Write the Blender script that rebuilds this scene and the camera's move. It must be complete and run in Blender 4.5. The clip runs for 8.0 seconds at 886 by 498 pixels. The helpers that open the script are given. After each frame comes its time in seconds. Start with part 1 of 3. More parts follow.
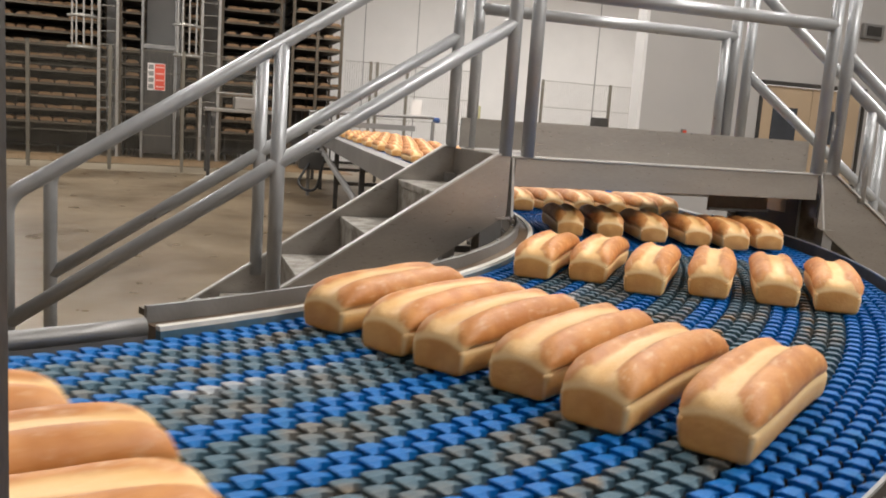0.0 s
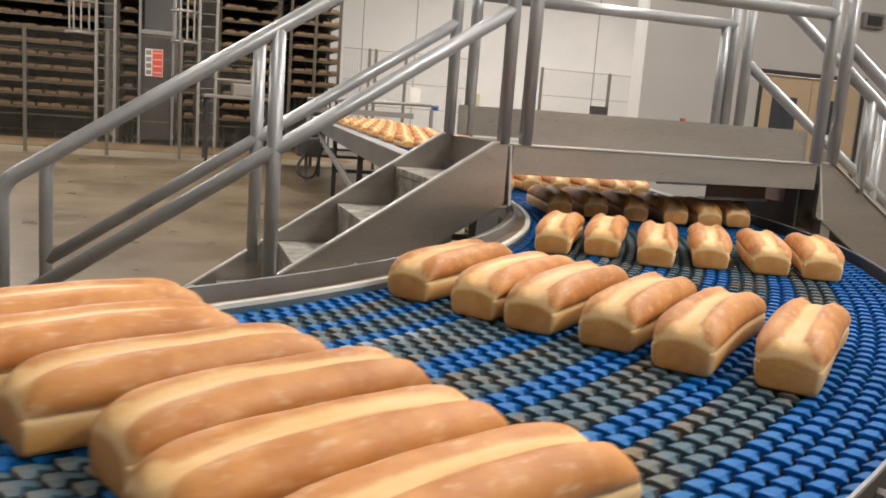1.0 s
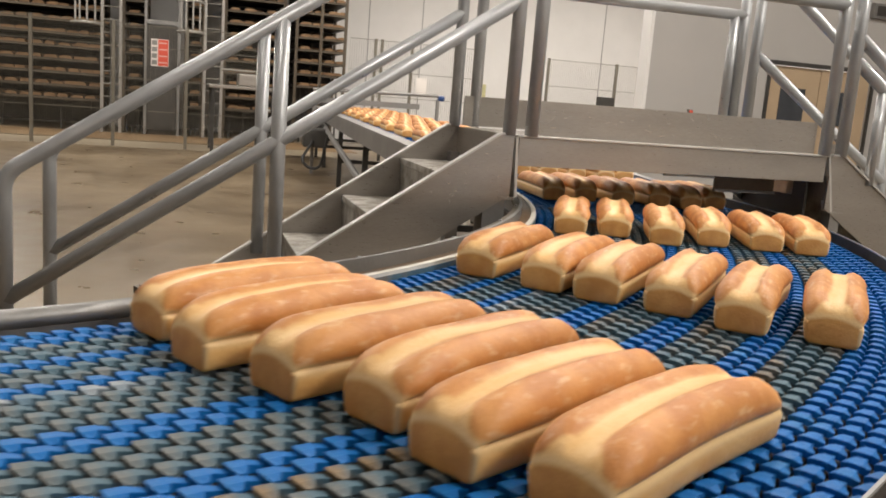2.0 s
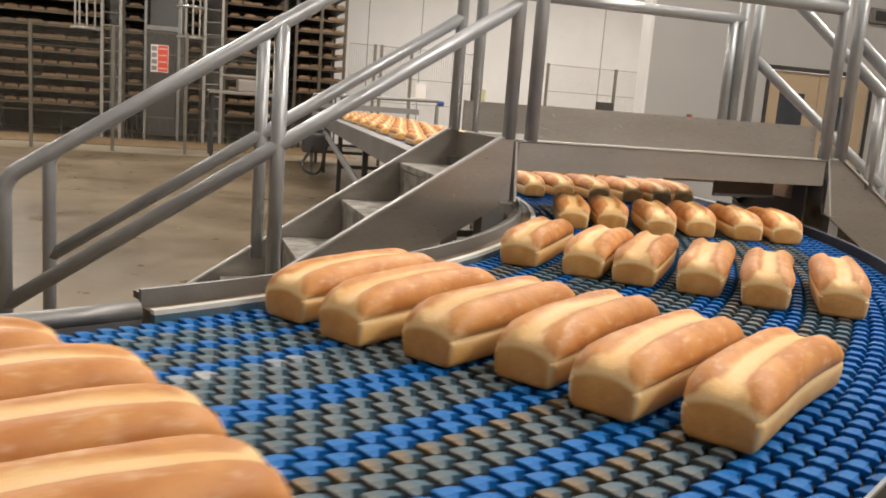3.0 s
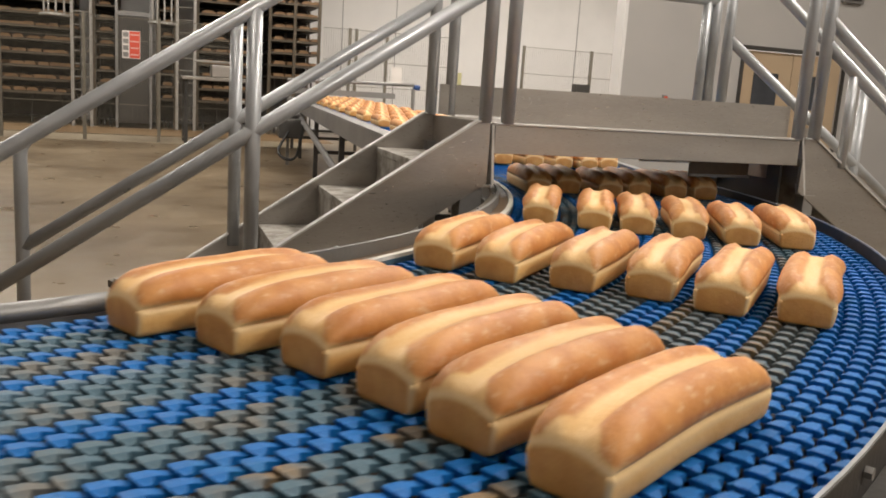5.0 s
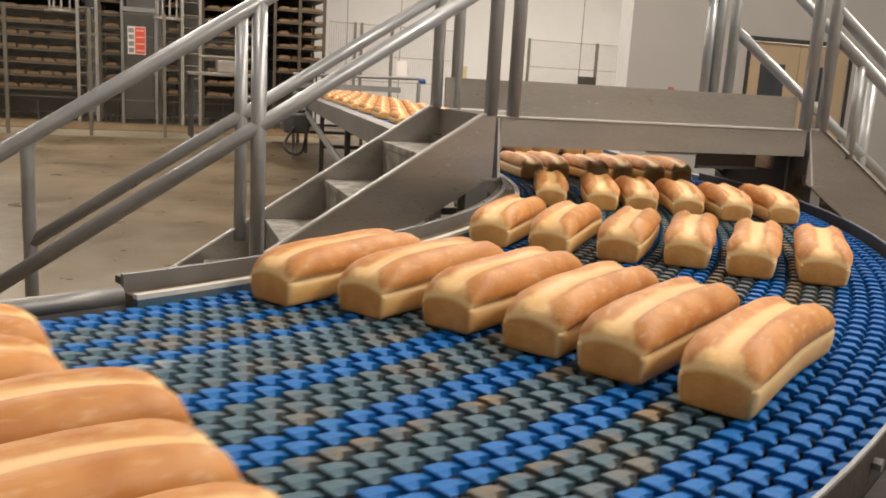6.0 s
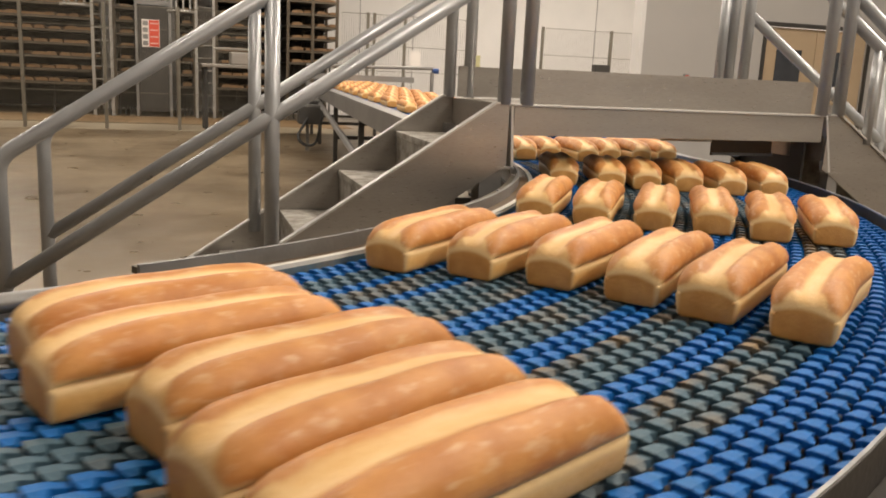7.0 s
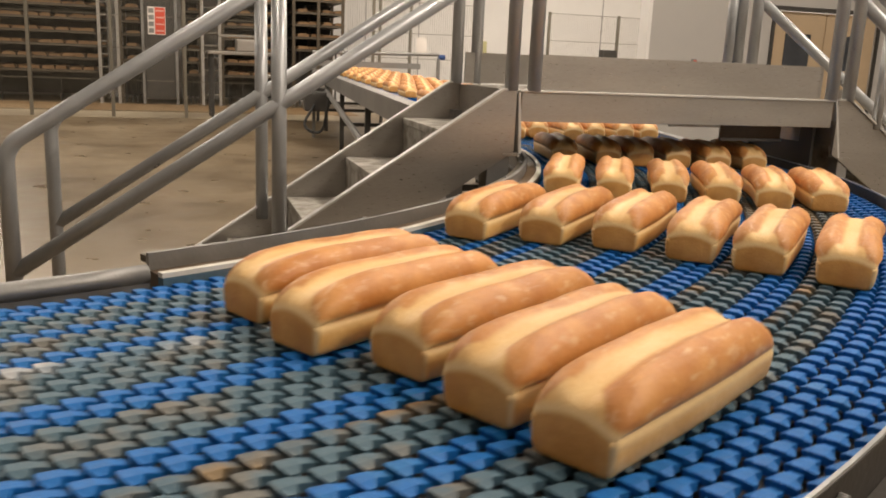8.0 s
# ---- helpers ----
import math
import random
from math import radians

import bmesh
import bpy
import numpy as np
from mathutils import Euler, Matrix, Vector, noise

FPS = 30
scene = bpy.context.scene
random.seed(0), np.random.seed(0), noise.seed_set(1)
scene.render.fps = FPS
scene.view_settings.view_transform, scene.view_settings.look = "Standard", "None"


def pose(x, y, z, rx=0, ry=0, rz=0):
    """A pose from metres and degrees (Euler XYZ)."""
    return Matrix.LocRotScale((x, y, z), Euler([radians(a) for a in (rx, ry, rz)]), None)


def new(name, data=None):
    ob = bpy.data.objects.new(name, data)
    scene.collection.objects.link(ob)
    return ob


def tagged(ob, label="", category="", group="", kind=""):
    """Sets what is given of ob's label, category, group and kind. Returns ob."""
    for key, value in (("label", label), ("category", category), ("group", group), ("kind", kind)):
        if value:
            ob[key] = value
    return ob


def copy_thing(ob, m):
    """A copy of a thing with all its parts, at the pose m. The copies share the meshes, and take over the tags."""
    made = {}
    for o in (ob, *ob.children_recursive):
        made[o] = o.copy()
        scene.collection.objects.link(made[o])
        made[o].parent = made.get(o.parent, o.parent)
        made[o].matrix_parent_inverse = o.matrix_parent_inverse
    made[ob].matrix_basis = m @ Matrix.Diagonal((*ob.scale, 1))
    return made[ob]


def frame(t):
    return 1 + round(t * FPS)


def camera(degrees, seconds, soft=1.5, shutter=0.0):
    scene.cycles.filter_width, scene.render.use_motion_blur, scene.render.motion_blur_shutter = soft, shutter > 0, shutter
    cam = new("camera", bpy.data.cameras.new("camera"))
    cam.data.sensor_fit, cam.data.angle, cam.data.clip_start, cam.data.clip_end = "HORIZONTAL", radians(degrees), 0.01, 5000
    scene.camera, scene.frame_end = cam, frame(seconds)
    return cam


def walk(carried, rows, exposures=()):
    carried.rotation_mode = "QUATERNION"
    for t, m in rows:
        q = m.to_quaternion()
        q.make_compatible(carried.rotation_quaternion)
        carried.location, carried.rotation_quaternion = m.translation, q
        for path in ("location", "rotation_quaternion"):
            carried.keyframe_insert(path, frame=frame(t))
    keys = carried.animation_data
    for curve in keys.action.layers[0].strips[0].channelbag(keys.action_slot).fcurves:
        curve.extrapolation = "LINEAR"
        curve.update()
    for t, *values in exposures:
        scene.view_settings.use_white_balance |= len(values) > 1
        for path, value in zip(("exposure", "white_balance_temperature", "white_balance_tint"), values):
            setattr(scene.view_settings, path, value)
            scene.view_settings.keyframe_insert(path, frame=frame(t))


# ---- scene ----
# Plan: x along the footbridge, y away from the eye, z up from the floor.
# The bridge's front left corner stands over (0, 0); the curved belt turns about CENTRE.
CENTRE = (-2.600, 1.158)
R_IN, R_OUT, BELT_Z = 2.952, 4.120, 0.95
OMEGA = 0.0915

cam = camera(55.2, 8.0, soft=1.8, shutter=0.7)
PATH = [
    (0.0, -1.274, -3.131, 1.397, 81.30, -3.97, -17.27),
    (0.5, -1.270, -3.129, 1.396, 80.57, -4.06, -17.23),
    (1.0, -1.266, -3.123, 1.395, 80.50, -4.27, -17.34),
    (1.5, -1.257, -3.102, 1.397, 79.83, -4.40, -16.94),
    (3.0, -1.257, -3.103, 1.393, 80.21, -4.29, -16.96),
    (3.5, -1.256, -3.102, 1.394, 80.44, -3.78, -17.68),
    (4.0, -1.254, -3.102, 1.393, 80.23, -3.64, -18.24),
    (4.5, -1.254, -3.101, 1.393, 79.68, -3.78, -18.59),
    (6.0, -1.253, -3.099, 1.392, 78.81, -3.26, -18.17),
    (6.5, -1.252, -3.100, 1.390, 78.53, -3.07, -18.00),
    (7.0, -1.252, -3.102, 1.389, 78.10, -2.66, -17.28),
    (7.5, -1.254, -3.099, 1.388, 77.73, -2.47, -17.07),
    (8.0, -1.254, -3.098, 1.389, 77.19, -2.39, -16.87),
]
walk(cam, [(t, pose(*p)) for t, *p in PATH], exposures=[(0.0, 0.06, 6150, 10), (1.5, 0.08, 6450, 10), (4.5, 0.0, 6500, 10), (6.5, 0.0, 6850, 11), (8.0, -0.03, 7200, 12)])

# ---- light: rows of high-bay fixtures under a closed ceiling ----
world = bpy.data.worlds.new("hall_air")
scene.world = world
world.use_nodes = True
world.node_tree.nodes["Background"].inputs[0].default_value = (0.9, 0.87, 0.82, 1)
world.node_tree.nodes["Background"].inputs[1].default_value = 0.02
CEILING_Z = 6.2
LAMP_WATTS = 128
LAMP_COLOUR = (1.0, 0.945, 0.865)
LAMP_PLACES = [
    (-7.5, -5.5, 0.05), (-2.0, -5.5, 0.15), (3.5, -5.5, 2.4), (9.0, -5.5, 0.8),
    (-7.5, -1.2, 0.05), (-2.0, -1.2, 0.35), (3.5, -1.2, 1.7), (9.0, -1.2, 0.5),
    (-7.5, 3.2, 0.25), (-2.0, 3.2, 0.75), (3.5, 3.2, 2.0), (9.0, 3.2, 0.85),
    (-7.5, 8.0, 1.0), (-2.0, 8.0, 1.6), (3.5, 8.0, 0.85), (9.0, 8.0, 1.3),
    (-7.5, 13.0, 0.8), (-2.0, 13.0, 1.0), (3.5, 13.0, 1.0), (9.0, 13.0, 1.2),
    (-5.5, 17.3, 2.4), (3.0, 15.6, 0.75), (7.4, 15.6, 1.8), (11.5, 15.6, 2.2),
]


# ---- materials ----
def mat(name, colour, rough=0.5, metal=0.0, vary=0.12, scale=6.0, bump=0.0, bump_scale=60.0, rough_vary=0.12, stretch=(1, 1, 1), coat=0.0, second=None, second_scale=1.5):
    """A surface with colour variation at two scales, uneven gloss and fine relief."""
    m = bpy.data.materials.new(name)
    m.use_nodes = True
    t = m.node_tree
    n, l = t.nodes, t.links
    b = n["Principled BSDF"]
    b.inputs["Metallic"].default_value = metal
    b.inputs["Coat Weight"].default_value = coat
    tc = n.new("ShaderNodeTexCoord")
    mp = n.new("ShaderNodeMapping")
    mp.inputs["Scale"].default_value = stretch
    l.new(tc.outputs["Object"], mp.inputs["Vector"])
    big, fine = n.new("ShaderNodeTexNoise"), n.new("ShaderNodeTexNoise")
    for tex, s, d in ((big, second_scale, 3), (fine, scale, 6)):
        tex.inputs["Scale"].default_value = s
        tex.inputs["Detail"].default_value = d
        l.new(mp.outputs["Vector"], tex.inputs["Vector"])
    ramp = n.new("ShaderNodeMapRange")
    ramp.inputs["From Min"].default_value, ramp.inputs["From Max"].default_value = 0.35, 0.65
    l.new(big.outputs["Fac"], ramp.inputs["Value"])
    mix = n.new("ShaderNodeMix")
    mix.data_type = "RGBA"
    mix.inputs["A"].default_value = (*colour, 1)
    mix.inputs["B"].default_value = (*(second or [c * (1 - vary) for c in colour]), 1)
    l.new(ramp.outputs["Result"], mix.inputs["Factor"])
    hsv = n.new("ShaderNodeHueSaturation")
    val = n.new("ShaderNodeMapRange")
    val.inputs["To Min"].default_value, val.inputs["To Max"].default_value = 1 - vary, 1 + vary
    l.new(fine.outputs["Fac"], val.inputs["Value"])
    l.new(val.outputs["Result"], hsv.inputs["Value"])
    l.new(mix.outputs["Result"], hsv.inputs["Color"])
    l.new(hsv.outputs["Color"], b.inputs["Base Color"])
    rr = n.new("ShaderNodeMapRange")
    rr.inputs["To Min"].default_value, rr.inputs["To Max"].default_value = max(rough - rough_vary, 0.03), min(rough + rough_vary, 1)
    l.new(fine.outputs["Fac"], rr.inputs["Value"])
    l.new(rr.outputs["Result"], b.inputs["Roughness"])
    if bump:
        bt = n.new("ShaderNodeTexNoise")
        bt.inputs["Scale"].default_value = bump_scale
        bt.inputs["Detail"].default_value = 4
        l.new(mp.outputs["Vector"], bt.inputs["Vector"])
        bn = n.new("ShaderNodeBump")
        bn.inputs["Strength"].default_value = bump
        bn.inputs["Distance"].default_value = 0.01
        l.new(bt.outputs["Fac"], bn.inputs["Height"])
        l.new(bn.outputs["Normal"], b.inputs["Normal"])
    return m


STEEL = mat("brushed_steel", (0.41, 0.38, 0.345), 0.31, 0.78, 0.14, 40, 0.05, 160, 0.10, (1, 1, 6))
PIPE = mat("satin_pipe_steel", (0.41, 0.415, 0.42), 0.33, 0.38, 0.16, 14, 0.05, 120, 0.12)
STEEL_DULL = mat("worn_grey_steel", (0.30, 0.29, 0.28), 0.48, 0.7, 0.2, 18, 0.1, 90, 0.15)
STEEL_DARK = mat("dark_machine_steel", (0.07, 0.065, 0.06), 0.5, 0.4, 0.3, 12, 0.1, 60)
TREAD = mat("flour_dusted_tread", (0.46, 0.43, 0.385), 0.6, 0.3, 0.35, 45, 0.4, 160, 0.12, (1, 1, 1), 0.0, (0.22, 0.195, 0.16), 16.0)
CONCRETE = mat("sealed_concrete", (0.200, 0.150, 0.094), 0.33, 0.0, 0.15, 3.0, 0.05, 40, 0.16, (1, 1, 1), 0.0, (0.105, 0.073, 0.040), 0.6)
STRIP_PALE = mat("pale_floor_coating", (0.33, 0.275, 0.195), 0.4, 0.0, 0.12, 4.0, 0.03, 40, 0.1, (1, 1, 1), 0.0, (0.25, 0.20, 0.14), 0.6)
STRIP_BROWN = mat("crumb_stained_floor", (0.17, 0.10, 0.045), 0.5, 0.0, 0.25, 5.0, 0.05, 40, 0.1, (1, 1, 1), 0.0, (0.24, 0.16, 0.085), 0.8)
WALL = mat("white_wall_panel", (0.74, 0.72, 0.70), 0.55, 0.0, 0.04, 2.0, 0.02, 30)
WALL_GREY = mat("painted_wall", (0.41, 0.39, 0.37), 0.6, 0.0, 0.04, 2.0, 0.02, 30)
CEIL = mat("ceiling_panel", (0.62, 0.60, 0.57), 0.8, 0.0, 0.05, 2.0)
WHITE_STRIP = mat("worn_white_plastic", (0.74, 0.70, 0.62), 0.45, 0.0, 0.15, 25, 0.05, 80)
GUIDE = mat("browned_guide_plastic", (0.15, 0.095, 0.055), 0.5, 0.0, 0.3, 30, 0.1, 80)
DOOR_TAN = mat("tan_door_paint", (0.44, 0.325, 0.21), 0.5, 0.0, 0.06, 5)
# paler steel for edges and lips, with their highlight lines put into the colour
EDGE = mat("highlight_edge_steel", (0.62, 0.60, 0.57), 0.35, 0.35, 0.15, 20, 0.05, 90)
RAIL = mat("oiled_dark_rail_steel", (0.036, 0.030, 0.025), 0.6, 0.1, 0.3, 14, 0.1, 70)
BLACK = mat("black_rubber", (0.02, 0.02, 0.02), 0.6, 0.0, 0.2, 20)
GLASS_DARK = mat("dark_door_glass", (0.05, 0.055, 0.065), 0.12, 0.0, 0.3, 4)
RED = mat("red_sign_paint", (0.68, 0.09, 0.05), 0.5, 0.0, 0.08, 30)
SIGN_WHITE = mat("white_sign_paint", (0.75, 0.70, 0.66), 0.5, 0.0, 0.05, 30)
PINK = mat("faded_red_bars", (0.75, 0.42, 0.36), 0.5, 0.0, 0.05, 30)
YELLOW = mat("yellow_plastic", (0.44, 0.41, 0.22), 0.5, 0.0, 0.1, 20)
BLUE_CAP = mat("blue_plastic_cap", (0.03, 0.08, 0.25), 0.4, 0.0, 0.1, 20)
WIRE = mat("galvanised_wire", (0.20, 0.18, 0.145), 0.5, 0.6, 0.1, 20)
RACK_STEEL = mat("rack_steel", (0.115, 0.092, 0.066), 0.5, 0.5, 0.25, 8, 0.1, 60)
TRAY = mat("dark_tray_and_backdrop", (0.05, 0.042, 0.036), 0.55, 0.3, 0.3, 8)
LADDER_STEEL = mat("pale_ladder_steel", (0.42, 0.40, 0.37), 0.4, 0.5, 0.1, 12)
FAR_BREAD = mat("baked_roll_crust", (0.48, 0.25, 0.10), 0.6, 0.0, 0.3, 14, 0.1, 60, 0.1, (1, 1, 1), 0.0, (0.64, 0.41, 0.21), 9.0)
# bread crust darkened in colour for the dimness inside the racks
RACK_BREAD = mat("dim_racked_bread_crust", (0.34, 0.20, 0.095), 0.6, 0.0, 0.35, 5, 0.0, 60, 0.1, (1, 1, 1), 0.0, (0.27, 0.15, 0.07), 3.0)
FAR_BELT = mat("far_blue_belt", (0.05, 0.10, 0.24), 0.5, 0.0, 0.25, 20)
BELT_GAP_SHADE = mat("belt_gap_shade", (0.012, 0.015, 0.022), 0.6, 0.0, 0.3, 40, 0.2, 90, 0.1, (1, 1, 1), 0.0, (0.05, 0.03, 0.018), 22.0)


def belt_mat(name, colour, dusty, amount):
    """Moulded belt plastic: link-to-link tint, flour dust and browned crumbs lying in patches."""
    m = mat(name, colour, 0.55, 0.0, 0.25, 70, 0.15, 260, 0.12, (1, 1, 1), 0.0, dusty, 9.0)
    t = m.node_tree
    n, l = t.nodes, t.links
    n["Principled BSDF"].inputs["Specular IOR Level"].default_value = 0.3
    ramp = [k for k in n if k.type == "MAP_RANGE"][0]
    ramp.inputs["From Min"].default_value, ramp.inputs["From Max"].default_value = 0.62 - amount, 0.80 - amount
    return m


BELT_BLUE = belt_mat("blue_belt_plastic", (0.003, 0.128, 0.41), (0.016, 0.15, 0.36), 0.06)
BELT_GREY = belt_mat("grey_belt_plastic", (0.070, 0.130, 0.170), (0.150, 0.145, 0.130), 0.14)
BELT_TAN = belt_mat("browned_belt_plastic", (0.065, 0.122, 0.165), (0.22, 0.15, 0.08), 0.17)
BELT_PALE = belt_mat("floured_belt_plastic", (0.10, 0.17, 0.23), (0.40, 0.41, 0.42), 0.18)


def bread_mat():
    """Split-top loaf: browned crown, pale torn split and crease, blond pan sides, golden ends."""
    m = bpy.data.materials.new("split_top_bread_crust")
    m.use_nodes = True
    t = m.node_tree
    n, l = t.nodes, t.links
    b = n["Principled BSDF"]
    tc, info = n.new("ShaderNodeTexCoord"), n.new("ShaderNodeObjectInfo")
    sep = n.new("ShaderNodeSeparateXYZ")
    shift = n.new("ShaderNodeVectorMath")
    shift.operation = "ADD"
    l.new(tc.outputs["Object"], shift.inputs[0])
    rnd = n.new("ShaderNodeVectorMath")
    rnd.operation = "SCALE"
    rnd.inputs[0].default_value = (7.1, 3.3, 5.7)
    l.new(info.outputs["Random"], rnd.inputs["Scale"])
    l.new(rnd.outputs["Vector"], shift.inputs[1])

    def noise_tex(scale, detail, stretch=(1, 1, 1)):
        mp = n.new("ShaderNodeMapping")
        mp.inputs["Scale"].default_value = stretch
        l.new(shift.outputs["Vector"], mp.inputs["Vector"])
        k = n.new("ShaderNodeTexNoise")
        k.inputs["Scale"].default_value, k.inputs["Detail"].default_value = scale, detail
        l.new(mp.outputs["Vector"], k.inputs["Vector"])
        return k.outputs["Fac"]

    def math_node(op, a, c=None):
        k = n.new("ShaderNodeMath")
        k.operation = op
        for i, v in enumerate((a, c)):
            if v is None:
                continue
            if isinstance(v, (int, float)):
                k.inputs[i].default_value = v
            else:
                l.new(v, k.inputs[i])
        return k.outputs[0]

    def ramp(v, a, c, lo=0.0, hi=1.0):
        k = n.new("ShaderNodeMapRange")
        k.interpolation_type = "SMOOTHSTEP"
        for key, x in (("From Min", a), ("From Max", c), ("To Min", lo), ("To Max", hi)):
            k.inputs[key].default_value = x
        l.new(v, k.inputs["Value"])
        return k.outputs["Result"]

    def blend(f, a, c):
        k = n.new("ShaderNodeMix")
        k.data_type = "RGBA"
        l.new(f, k.inputs["Factor"])
        for key, v in (("A", a), ("B", c)):
            if isinstance(v, tuple):
                k.inputs[key].default_value = (*v, 1)
            else:
                l.new(v, k.inputs[key])
        return k.outputs["Result"]

    l.new(tc.outputs["Object"], sep.inputs[0])
    X, Y, Z = sep.outputs
    wob = math_node("MULTIPLY", math_node("SUBTRACT", noise_tex(14, 3, (0.5, 1, 1)), 0.5), 0.022)
    ay = math_node("ABSOLUTE", math_node("ADD", Y, wob))
    ax = math_node("ABSOLUTE", X)
    crown = blend(ramp(noise_tex(16, 4), 0.3, 0.7), (0.50, 0.190, 0.046), (0.65, 0.295, 0.088))
    crown = blend(ramp(noise_tex(75, 4, (0.45, 1, 1)), 0.52, 0.76, 0, 0.38), crown, (0.84, 0.63, 0.40))
    pale = blend(ramp(noise_tex(30, 4, (0.4, 1, 1)), 0.3, 0.7), (0.78, 0.46, 0.175), (0.83, 0.55, 0.25))
    side = blend(ramp(noise_tex(22, 4, (0.5, 1, 1)), 0.3, 0.7), (0.71, 0.375, 0.115), (0.80, 0.485, 0.185))
    end = blend(ramp(noise_tex(20, 4), 0.3, 0.7), (0.56, 0.25, 0.06), (0.68, 0.345, 0.10))
    opening = math_node("MULTIPLY", math_node("MAXIMUM", math_node("SUBTRACT", ax, 0.185), 0.0), 0.75)
    col = blend(ramp(math_node("SUBTRACT", ay, opening), 0.010, 0.022), pale, crown)
    low = ramp(Z, 0.050, 0.062)
    edge_pale = (0.80, 0.55, 0.265)
    lower = blend(ramp(Z, 0.030, 0.046), side, edge_pale)
    col = blend(low, lower, col)
    endmask = ramp(ax, 0.2120, 0.2178)
    end_face = blend(ramp(math_node("ADD", Z, math_node("MULTIPLY", math_node("MULTIPLY", Y, Y), 5.0)), 0.054, 0.064), end, edge_pale)
    rim = blend(ramp(math_node("ABSOLUTE", Y), 0.047, 0.056), end_face, edge_pale)
    col = blend(endmask, col, rim)
    hsv = n.new("ShaderNodeHueSaturation")
    l.new(col, hsv.inputs["Color"])
    l.new(ramp(info.outputs["Random"], 0, 1, 0.93, 1.06), hsv.inputs["Value"])
    l.new(hsv.outputs["Color"], b.inputs["Base Color"])
    b.inputs["Roughness"].default_value = 0.5
    b.inputs["Subsurface Weight"].default_value = 0.0
    bn = n.new("ShaderNodeBump")
    bn.inputs["Strength"].default_value = 0.25
    bn.inputs["Distance"].default_value = 0.004
    l.new(noise_tex(120, 4), bn.inputs["Height"])
    l.new(bn.outputs["Normal"], b.inputs["Normal"])
    return m


BREAD = bread_mat()
GLOW = bpy.data.materials.new("lamp_diffuser")
GLOW.use_nodes = True
GLOW.node_tree.nodes["Principled BSDF"].inputs["Emission Color"].default_value = (*LAMP_COLOUR, 1)
GLOW.node_tree.nodes["Principled BSDF"].inputs["Emission Strength"].default_value = 6.0


# ---- mesh helpers ----
def part(name, bm, material, parent=None, label="", smooth=False):
    me = bpy.data.meshes.new(name)
    bmesh.ops.recalc_face_normals(bm, faces=bm.faces)
    bm.to_mesh(me)
    bm.free()
    me.materials.append(material)
    if smooth:
        for p in me.polygons:
            p.use_smooth = True
    ob = new(name, me)
    if parent:
        ob.parent = parent
    if label:
        tagged(ob, label)
    return ob


def empty(name, at=(0, 0, 0)):
    ob = new(name)
    ob.empty_display_size = 0.1
    ob.matrix_basis = pose(*at)
    return ob


def box(x0, x1, y0, y1, z0, z1, bevel=0.0, bm=None):
    own = bm is None
    bm = bm or bmesh.new()
    v = [bm.verts.new((x, y, z)) for z in (z0, z1) for x, y in ((x0, y0), (x1, y0), (x1, y1), (x0, y1))]
    for f in ((3, 2, 1, 0), (4, 5, 6, 7), (0, 1, 5, 4), (1, 2, 6, 5), (2, 3, 7, 6), (3, 0, 4, 7)):
        bm.faces.new([v[i] for i in f])
    if bevel and own:
        bmesh.ops.bevel(bm, geom=bm.edges[:], offset=bevel, segments=2, affect="EDGES", profile=0.6)
    return bm


def prism(outline, axis, a, b, bm=None):
    """An outline in the plane across axis ('x', 'y' or 'z'), drawn out from a to b."""
    bm = bm or bmesh.new()
    put = {"x": lambda p, q, h: (h, p, q), "y": lambda p, q, h: (p, h, q), "z": lambda p, q, h: (p, q, h)}[axis]
    lo, hi = ([bm.verts.new(put(p, q, h)) for p, q in outline] for h in (a, b))
    bm.faces.new(lo[::-1])
    bm.faces.new(hi)
    for i in range(len(lo)):
        j = (i + 1) % len(lo)
        bm.faces.new((lo[i], lo[j], hi[j], hi[i]))
    return bm


def tube(points, r, seg=14, bm=None):
    """A round bar along points, with closed ends."""
    bm = bm or bmesh.new()
    pts = [Vector(p) for p in points]
    rings = []
    side = None
    for i, p in enumerate(pts):
        d = (pts[min(i + 1, len(pts) - 1)] - pts[max(i - 1, 0)]).normalized()
        if side is None:
            side = d.orthogonal().normalized()
        side = (side - d * side.dot(d)).normalized()
        up = d.cross(side)
        rings.append([bm.verts.new(p + r * (math.cos(a) * side + math.sin(a) * up)) for a in (2 * math.pi * k / seg for k in range(seg))])
    for a, b in zip(rings, rings[1:]):
        for k in range(seg):
            bm.faces.new((a[k], a[(k + 1) % seg], b[(k + 1) % seg], b[k]))
    bm.faces.new(rings[0][::-1])
    bm.faces.new(rings[-1])
    return bm


def bend(points, radius=0.08, steps=6):
    """The polyline with its inner corners rounded."""
    pts = [Vector(p) for p in points]
    out = [pts[0]]
    for a, b, c in zip(pts, pts[1:], pts[2:]):
        p, q = b + (a - b).normalized() * radius, b + (c - b).normalized() * radius
        for k in range(steps + 1):
            s = k / steps
            out.append(p * (1 - s) ** 2 + b * 2 * s * (1 - s) + q * s * s)
    return out + [pts[-1]]


